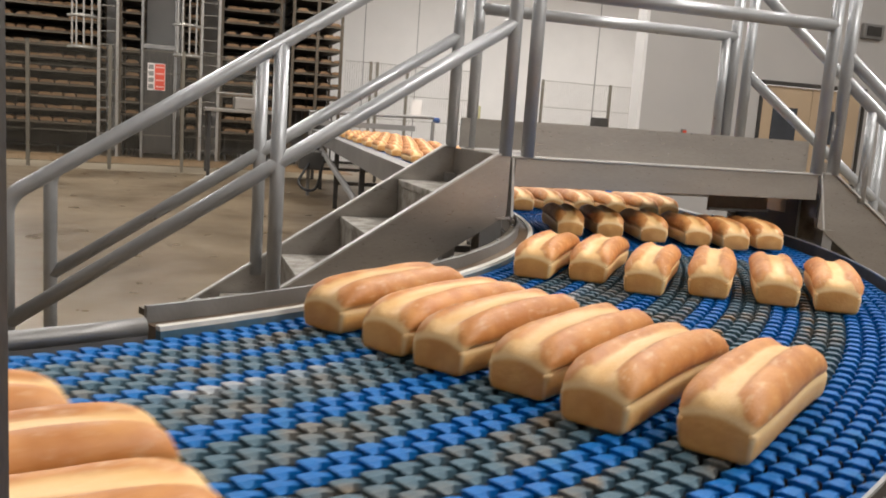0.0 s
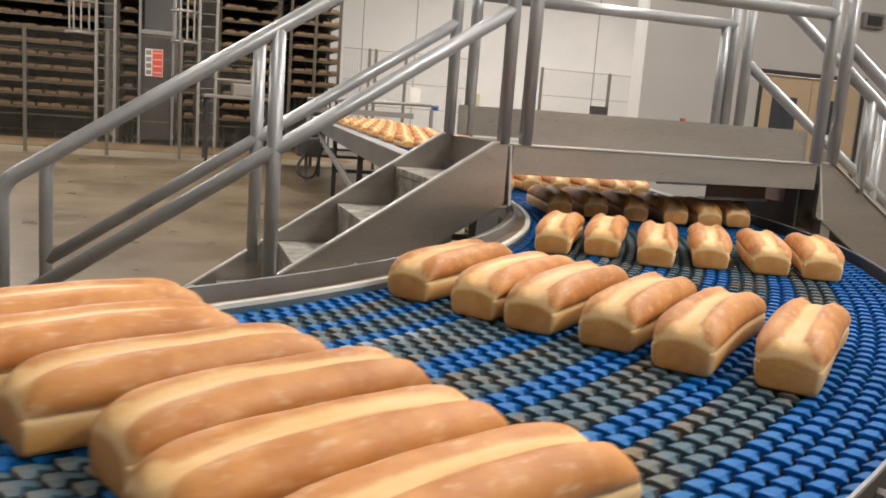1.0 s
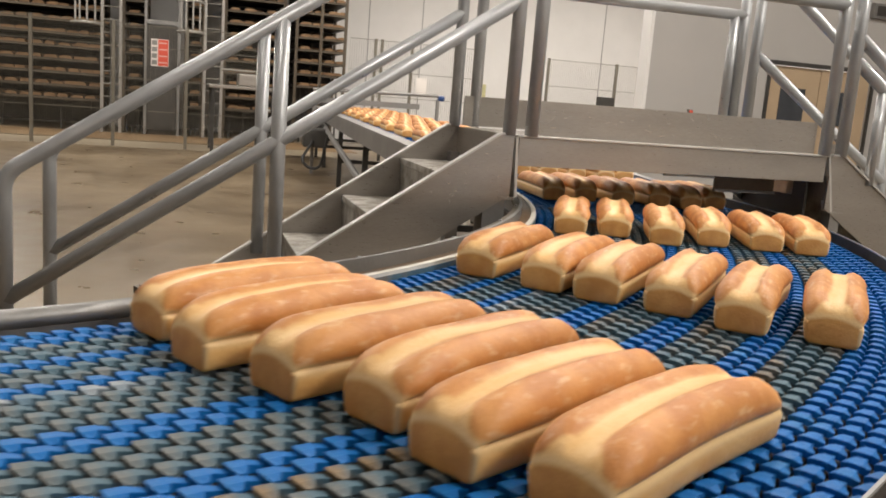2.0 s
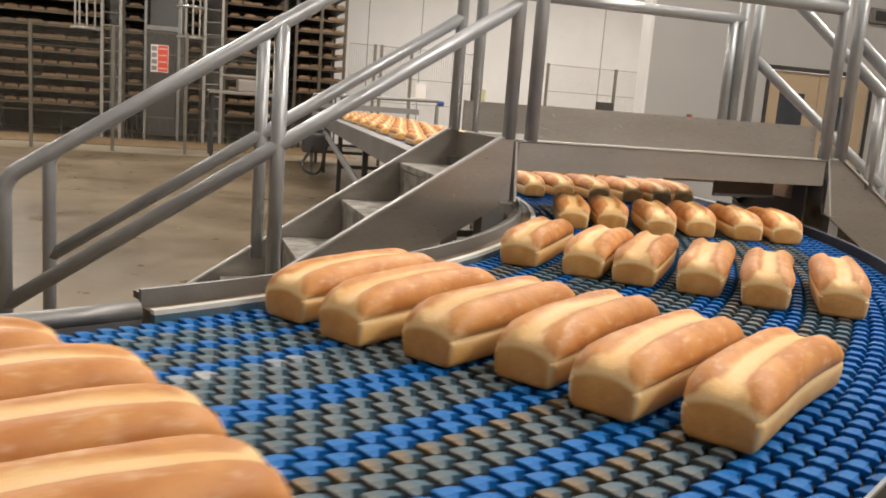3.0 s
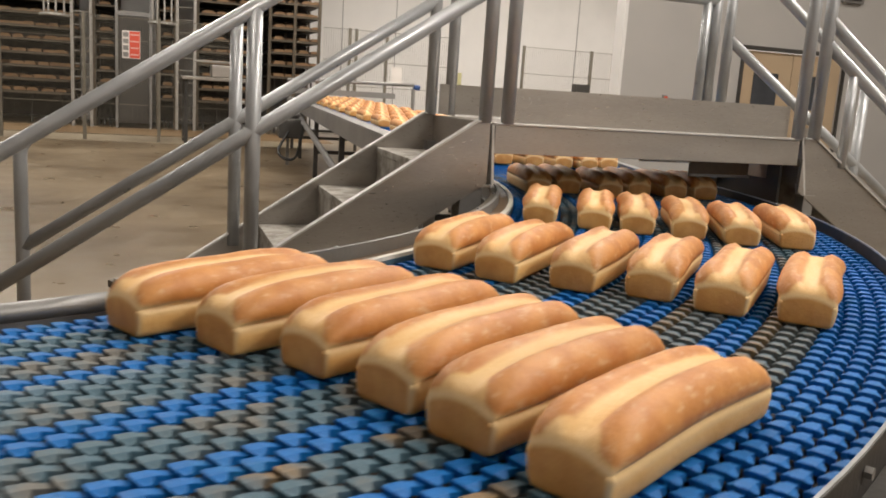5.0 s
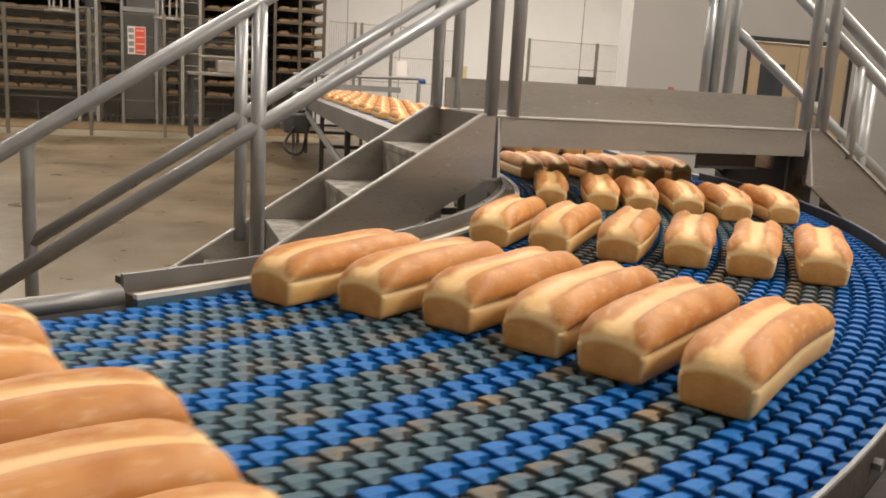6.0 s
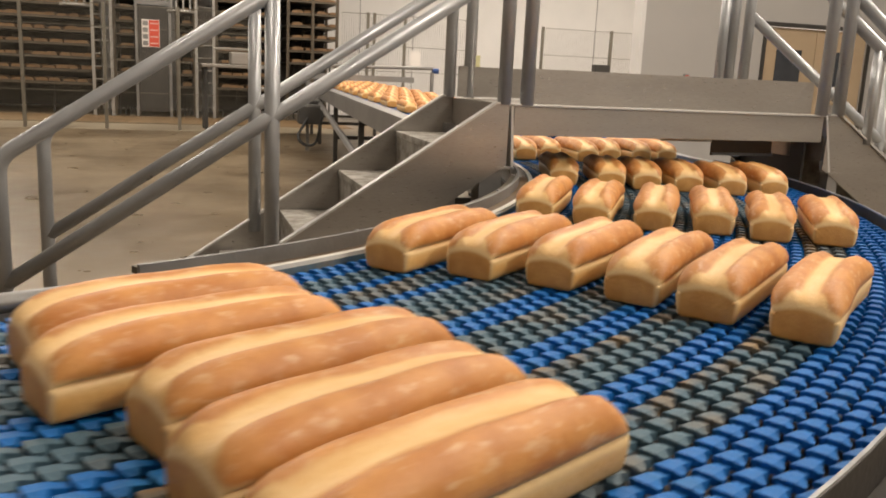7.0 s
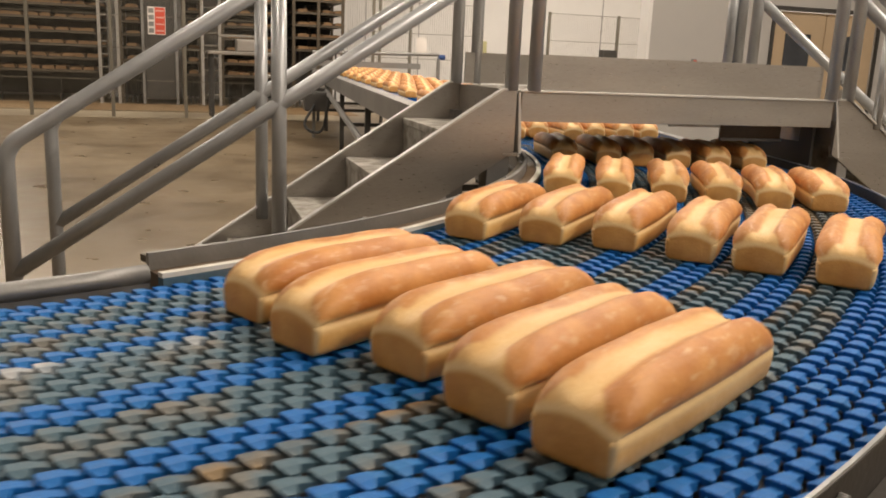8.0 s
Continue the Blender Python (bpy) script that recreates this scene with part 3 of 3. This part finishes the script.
        for k in range(1, 7):
            z = DECK_Z - 0.163 - 0.181 * (k - 1)
            near, far = (0.007, 0.275) if k == 1 else (0.275 + 0.262 * (k - 2), 0.275 + 0.262 * (k - 1))
            xa, xb = sorted((x0 + sgn * near, x0 + sgn * far))
            part("tread", box(xa, xb, 0.012, DECK_Y - 0.012, z - 0.03, z, 0.004), TREAD, side)
            xr = x0 + sgn * (far - 0.005)
            part("riser", box(min(xr, xr - sgn * 0.006), max(xr, xr - sgn * 0.006), 0.012, DECK_Y - 0.012, max(z - 0.181, 0.0), z - 0.031), TREAD, side)
    # handrails of the stair towards the open floor
    for y, end in ((0.0, -1.812), (DECK_Y, -1.764)):
        low = mid_rail_z(end) - 0.035 if y == 0.0 else stair_z(1.76) - 0.06
        part("handrail", tube(bend([(-0.034, y, top_rail_z(-0.034)), (end, y, top_rail_z(end)), (end, y, low)], 0.06), PIPE_R), PIPE, thing, smooth=True)
        part("handrail", tube([(end, y, mid_rail_z(end)), (-0.034, y, mid_rail_z(-0.034))], PIPE_R), PIPE, thing, smooth=True)
        part("post", tube([(-0.918, y, stair_z(0.918) - 0.05), (-0.918, y, top_rail_z(-0.918))], PIPE_R), PIPE, thing, smooth=True)
    # bridge posts and rails
    for y in (0.0, DECK_Y):
        for x in (-0.034, 0.060, DECK_X - 0.030, DECK_X + 0.060):
            part("post", tube([(x, y, DECK_Z), (x, y, DECK_Z + 1.02)], PIPE_R), PIPE, thing, smooth=True)
        for z in (1.918, DECK_Z + 1.02):
            part("rail", tube([(0.060, y, z), (DECK_X - 0.03, y, z)], PIPE_R), PIPE, thing, smooth=True)
    part("post", tube([(DECK_X - 0.086, DECK_Y, DECK_Z), (DECK_X - 0.086, DECK_Y, 1.918)], PIPE_R * 0.9), PIPE, thing, smooth=True)
    # handrails of the farther stair
    for y, heights in ((0.0, (1.695, 1.795, 2.19)), (DECK_Y, (1.74, 2.18))):
        for z0 in heights:
            part("handrail", tube([(DECK_X + 0.06, y, z0), (DECK_X + 1.75, y, z0 - SLOPE * 1.69)], PIPE_R), PIPE, thing, smooth=True)
        if y == 0.0:
            part("post", tube([(DECK_X + 0.235, y, stair_z(0.235)), (DECK_X + 0.235, y, 1.575)], PIPE_R * 0.8), PIPE, thing, smooth=True)
        part("post", tube([(DECK_X + 1.0, y, stair_z(1.0) - 0.05), (DECK_X + 1.0, y, 2.16 - SLOPE * 0.94)], PIPE_R), PIPE, thing, smooth=True)
    return thing


# ---- the straight conveyor after the curve ----
A_END = -0.0865
STRAIGHT = 13.6


def run_z(s):
    """Height of the belt s metres past the curve: a slight rise, then level."""
    return BELT_Z - 0.004 + 0.05 * min(1.0, max(0.0, (s - 0.4) / 1.4))


def straight_conveyor():
    thing = tagged(empty("straight_conveyor", (CENTRE[0], CENTRE[1], 0)), "straight blue belt conveyor on braced steel legs", "conveyor")
    thing.matrix_basis = pose(CENTRE[0], CENTRE[1], 0, 0, 0, math.degrees(A_END))
    marks = [0.0, 0.4, 1.8, STRAIGHT]
    outline = [(q, run_z(q)) for q in marks] + [(q, run_z(q) - 0.05) for q in marks[::-1]]
    part("belt", prism(outline, "x", R_IN, R_OUT), FAR_BELT, thing, "dull blue belt")
    edge = [(q, run_z(q) + 0.025) for q in marks] + [(q, run_z(q) - 0.17) for q in marks[::-1]]
    for x0, x1 in ((R_IN - 0.15, R_IN - 0.004), (R_OUT + 0.004, R_OUT + 0.06)):
        part("side_frame", prism(edge, "x", x0, x1), STEEL_DULL, thing)
    w = (R_OUT - R_IN) / len(BANDS)
    vs, fs = [], []
    for i in range(len(BANDS)):
        r = R_IN + (i + 0.5) * w
        verts, faces = link_shape(r, w, 0.0)
        for n in range(80):
            y = (n + (0.5 if i % 2 else 0.0)) * 0.046 + 0.03
            base = len(vs)
            vs += [(r + x, y + q, z + run_z(y) + 0.004) for x, q, z in verts]
            fs += [tuple(base + c for c in f) for f in faces]
    me = bpy.data.meshes.new("belt_link")
    me.from_pydata(vs, [], fs)
    me.materials.append(BELT_BLUE)
    links = new("belt_link", me)
    links.parent = thing
    tagged(links, kind="stuff")
    for y in (2.4, 5.2, 8.2, 11.2, STRAIGHT - 0.2):
        for x in (R_IN - 0.12, R_OUT):
            part("leg", box(x, x + 0.06, y - 0.03, y + 0.03, 0, 0.81), STEEL_DARK, thing)
        part("cross_bar", box(R_IN - 0.06, R_OUT, y - 0.02, y + 0.02, 0.35, 0.40), STEEL_DARK, thing)
    part("lower_rail", tube([(R_IN - 0.17, 11.0, 0.80), (R_IN - 0.17, 3.4, 0.36)], 0.04, 8), STEEL_DULL, thing)
    part("motor", box(R_IN - 0.55, R_IN - 0.16, 9.6, 10.1, 0.45, 0.75, 0.03), STEEL_DARK, thing)
    part("gearbox", box(R_IN - 0.40, R_IN - 0.16, 10.12, 10.5, 0.50, 0.80, 0.03), STEEL_DARK, thing)
    part("cable", tube(bend([(R_IN - 0.40, 9.6, 0.55), (R_IN - 0.62, 9.3, 0.22), (R_IN - 0.30, 9.2, 0.10), (R_IN - 0.20, 9.1, 0.7)], 0.2), 0.022, 8), BLACK, thing)
    guard = tagged(empty("guard_rail", (0, 0, 0)), "steel guard bar with a blue end cap over the far conveyor", "guard rail")
    part("bar", tube([(0.80, 10.9, 1.37), (2.92, 10.9, 1.41)], 0.028), STEEL_DULL, guard)
    part("cap", tube([(2.92, 10.9, 1.37), (3.02, 10.9, 1.37)], 0.045), BLUE_CAP, guard)
    part("upright", box(2.89, 2.94, 10.87, 10.93, 0.0, 1.342), STEEL_DULL, guard)
    part("upright", box(0.80, 0.85, 10.87, 10.93, 0.0, 1.342), STEEL_DULL, guard)
    part("lower_bar", box(0.851, 2.60, 10.88, 10.92, 1.16, 1.25), STEEL_DULL, guard)
    feeder = tagged(empty("feed_table", (0, 0, 0)), "steel feed table beside the straight conveyor", "machine")
    part("top", box(-0.75, 0.65, 13.6, 15.2, 1.25, 1.31, 0.01), STEEL, feeder)
    for x in (-0.7, 0.55):
        for y in (13.7, 15.1):
            part("leg", box(x, x + 0.06, y - 0.03, y + 0.03, 0, 1.249), STEEL_DARK, feeder)
    part("head", box(-0.2, 0.2, 14.0, 14.5, 1.311, 1.55, 0.03), STEEL, feeder)


# ---- cooling racks, ladders and fences ----
def cooling_rack(x0, x1, y0, z0, z1, step, bays, label):
    thing = tagged(empty("cooling_rack", (x0, y0, 0)), label, "rack", "cooling racks")
    w, depth = x1 - x0, 1.6
    for k in range(bays + 1):
        x = w * k / bays
        for y in (0.0, depth):
            part("upright", box(x - 0.035, x + 0.035, y - 0.035, y + 0.035, 0, z1 + 0.2), RACK_STEEL, thing)
    rng = random.Random(int(x0 * 100))
    z = z0
    bm = bmesh.new()
    while z < z1:
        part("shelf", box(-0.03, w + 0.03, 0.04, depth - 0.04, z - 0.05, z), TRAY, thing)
        part("shelf_edge", box(0.0, w, -0.03, 0.038, z - 0.055, z - 0.012), RACK_STEEL, thing)
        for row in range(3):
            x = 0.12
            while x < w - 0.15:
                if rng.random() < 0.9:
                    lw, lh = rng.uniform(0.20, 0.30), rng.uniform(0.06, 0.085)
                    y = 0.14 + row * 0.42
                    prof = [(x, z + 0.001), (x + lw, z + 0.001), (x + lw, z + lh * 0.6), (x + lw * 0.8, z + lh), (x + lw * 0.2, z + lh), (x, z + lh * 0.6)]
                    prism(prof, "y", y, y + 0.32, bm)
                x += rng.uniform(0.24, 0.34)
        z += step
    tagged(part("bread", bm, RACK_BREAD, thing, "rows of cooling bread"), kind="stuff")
    # dark sheets added behind legs and shelves, standing for the shade deep in the rack
    part("lower_shade_sheet", box(0.04, w - 0.04, depth - 0.03, depth, 0.1, z0 - 0.1), STEEL_DARK, thing)
    part("shade_backdrop", box(0.04, w - 0.04, depth + 0.04, depth + 0.06, z0 - 0.1, z1 + 0.2), TRAY, thing)
    part("roof", box(-0.05, w + 0.05, -0.05, depth + 0.08, z1 + 0.201, z1 + 0.26), RACK_STEEL, thing)
    for k in range(bays * 4):
        x = w * (k + 0.5) / (bays * 4)
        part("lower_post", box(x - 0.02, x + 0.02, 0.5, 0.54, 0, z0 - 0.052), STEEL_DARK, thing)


def ladder(x, y):
    thing = tagged(empty("caged_ladder", (x, y, 0)), "pale steel ladder with a hooped safety cage", "ladder", "caged ladders")
    for dx in (-0.2, 0.2):
        part("stile", box(dx - 0.03, dx + 0.03, -0.02, 0.02, 0, 4.6), LADDER_STEEL, thing)
    for k in range(15):
        part("rung", tube([(-0.17, 0, 0.25 + 0.29 * k), (0.17, 0, 0.25 + 0.29 * k)], 0.014, 6), LADDER_STEEL, thing)
    for z in (2.45, 3.15, 3.85):
        hoop = [(-0.23 + 0.0 - 0.62 * (k / 12), -0.35 * math.sin(math.pi * k / 12), z) for k in range(13)]
        part("hoop", tube(hoop, 0.035, 6), LADDER_STEEL, thing)
    for k in (2, 5, 8, 10):
        hx, hy = -0.23 - 0.62 * (k / 12), -0.35 * math.sin(math.pi * k / 12)
        part("cage_bar", box(hx - 0.018, hx + 0.018, hy - 0.03, hy + 0.006, 2.45, 4.5), LADDER_STEEL, thing)


def wire_fence(x0, x1, y, top, posts, label, gap=0.055):
    thing = tagged(empty("wire_fence", (x0, y, 0)), label, "fence", "wire fences")
    for x in posts:
        part("post", box(x - x0 - 0.03, x - x0 + 0.03, -0.03, 0.03, 0, top), WIRE, thing)
    bm = bmesh.new()
    k = 0
    while x0 + k * gap < x1:
        x = k * gap
        box(x - 0.0022, x + 0.0022, -0.0022, 0.0022, 0.12, top - 0.02, bm=bm)
        k += 1
    for z in (0.12, 0.7, 1.3, 1.9, top - 0.03):
        box(0, x1 - x0, -0.007, 0.007, z - 0.006, z + 0.006, bm=bm)
    tagged(part("mesh", bm, WIRE, thing, "fine grey wire mesh"), kind="stuff")
    return thing


def far_machinery():
    for x0, x1 in ((-8.2, -5.65), (-5.55, -3.0), (-2.55, -2.05), (-1.15, -0.75), (-0.25, 1.15)):
        cooling_rack(x0, x1, 18.6, 0.73, 4.6, 0.295, 1, "tall dark cooling rack filled with rows of bread")
    cooling_rack(1.42, 2.62, 18.3, 1.42, 4.6, 0.295, 2, "open steel cooling rack stacked with bread")
    ladder(-2.80, 18.35)
    ladder(-0.52, 18.35)
    cabinet = tagged(empty("access_door", (-1.68, 18.3, 0)), "grey steel machine access door", "machine door")
    part("panel", box(-0.34, 0.34, 0, 0.06, 0.12, 2.55, 0.006), STEEL_DARK, cabinet)
    for x in (-0.40, 0.345):
        part("jamb", box(x, x + 0.055, -0.03, 0.07, 0, 4.6), STEEL_DULL, cabinet)
    part("lintel", box(-0.34, 0.34, -0.02, 0.05, 2.56, 2.66), STEEL_DULL, cabinet)
    part("lower_panel", box(-0.30, 0.30, -0.02, -0.002, 0.2, 0.95), STEEL_DARK, cabinet)
    sign = tagged(empty("safety_sign", (-1.647, 14.36, 1.819)), "white and red upright safety notice on the fence", "sign")
    part("plate", box(-0.160, 0.160, -0.006, 0.006, -0.255, 0.255), SIGN_WHITE, sign)
    part("red_field", box(-0.03, 0.152, -0.010, -0.007, -0.243, 0.243), RED, sign)
    for k in range(4):
        z = 0.183 - 0.122 * k
        part("pictogram", box(-0.145, -0.05, -0.010, -0.007, z - 0.042, z + 0.042), STEEL_DULL, sign)
        part("text_bar", box(-0.012, 0.135, -0.014, -0.011, z - 0.012, z + 0.012), PINK, sign)
    wire_fence(-8.2, 0.37, 14.4, 2.34, (-8.1, -6.70, -5.30, -3.90, -2.48, -1.15, 0.33), "grey wire mesh machine fence on posts", 0.03)
    wire_fence(2.6, 6.0, 17.5, 2.66, (3.22, 3.38, 4.14, 5.98), "pale wire mesh fence before the white wall")
    wire_fence(7.76, 10.50, 17.5, 2.60, (7.79, 9.745, 10.50), "low wire mesh fence with dark posts")
    hook = tagged(empty("bent_pipe", (0.30, 15.6, 0)), "thin bent steel pipe stand", "pipe")
    part("pipe", tube(bend([(0.0, 0, 1.95), (0.0, 0, 0.86), (0.45, 0, 0.80)], 0.15), 0.035, 8), LADDER_STEEL, hook)
    part("base", tube([(0.45, 0, 0.80), (0.45, 0, 0.0)], 0.035, 8), LADDER_STEEL, hook)
    part("arm", tube([(-0.75, 0, 1.62), (0.0, 0, 1.62)], 0.025, 8), LADDER_STEEL, hook)
    sheet = tagged(empty("paper_notice", (4.42, 17.46, 1.62)), "white paper notice on the wire fence", "notice")
    part("sheet", box(-0.13, 0.13, -0.006, -0.002, -0.2, 0.2), SIGN_WHITE, sheet)
    jacket = tagged(empty("yellow_tag", (5.98, 17.469, 1.75)), "yellow plastic tag hung on the fence post", "tag")
    part("tag", box(-0.13, 0.13, -0.03, 0.0, -0.30, 0.05, 0.02), YELLOW, jacket)
    cab = tagged(empty("floor_cabinet", (9.35, 17.2, 0)), "small dark control box on a stand", "cabinet")
    part("body", box(-0.2, 0.2, -0.12, 0.12, 1.25, 1.72, 0.01), STEEL_DARK, cab)
    part("stand", box(-0.04, 0.04, -0.04, 0.04, 0, 1.249), STEEL_DULL, cab)


hall()
for place in LAMP_PLACES:
    ceiling_light(*place)
conveyor_frame()
BELT = belt()
guard_post()
LOAVES = loaves()
footbridge()
straight_conveyor()
far_machinery()


# before this bearing the belt is not yet gathered at its inner edge: all loaves go as fast as the outer edge
A_INFEED = -1.10


def loaf_pose(r, b, skew):
    """Place of a loaf whose middle stands at bearing b, or has gone as far along the straight."""
    if b < A_INFEED:
        b = A_INFEED - (A_INFEED - b) * R_OUT / r
    if b <= A_END:
        x, y, _ = polar(r, b, 0)
        return pose(x, y, BELT_Z + 0.005, 0, 0, math.degrees(b) + 90 + skew)
    q = (b - A_END) * 3.54
    x, y, _ = polar(r, A_END, 0)
    return pose(x - q * math.sin(A_END), y + q * math.cos(A_END), run_z(q) + 0.010, 0, 0, math.degrees(A_END) + 90 + skew)


def drive_unit():
    thing = tagged(empty("drive_unit", (-0.30, 0.95, 0)), "dark gear motor of the curved belt on a steel stand", "motor")
    part("stand", box(-0.16, 0.16, -0.12, 0.12, 0.0, 0.55, 0.01), STEEL_DULL, thing)
    part("gearbox", box(-0.14, 0.12, -0.10, 0.12, 0.551, 0.80, 0.02), STEEL_DARK, thing)
    part("motor", tube([(-0.14, 0.0, 0.68), (-0.42, 0.0, 0.68)], 0.085, 18), STEEL_DARK, thing, smooth=False)
    for k in range(6):
        part("fin", tube([(-0.17 - 0.04 * k, 0.0, 0.68), (-0.178 - 0.04 * k, 0.0, 0.68)], 0.098, 18), STEEL_DULL, thing)
    part("junction_box", box(-0.34, -0.20, -0.06, 0.06, 0.781, 0.84, 0.006), STEEL_DULL, thing)
    part("cable", tube(bend([(-0.27, 0.06, 0.80), (-0.27, 0.22, 0.80), (-0.24, 0.24, 0.02)], 0.06), 0.009, 8), BLACK, thing)


drive_unit()


def motions():
    steps = [0.0, 2.0, 4.0, 6.0, 8.0]
    walk(BELT, [(t, pose(CENTRE[0], CENTRE[1], BELT_Z, 0, 0, math.degrees(OMEGA * t))) for t in steps])
    for ob, r, a, skew, turned in LOAVES:
        walk(ob, [(0.5 * k, loaf_pose(r, a + OMEGA * 0.5 * k, skew + (180 if turned else 0))) for k in range(17)])


motions()
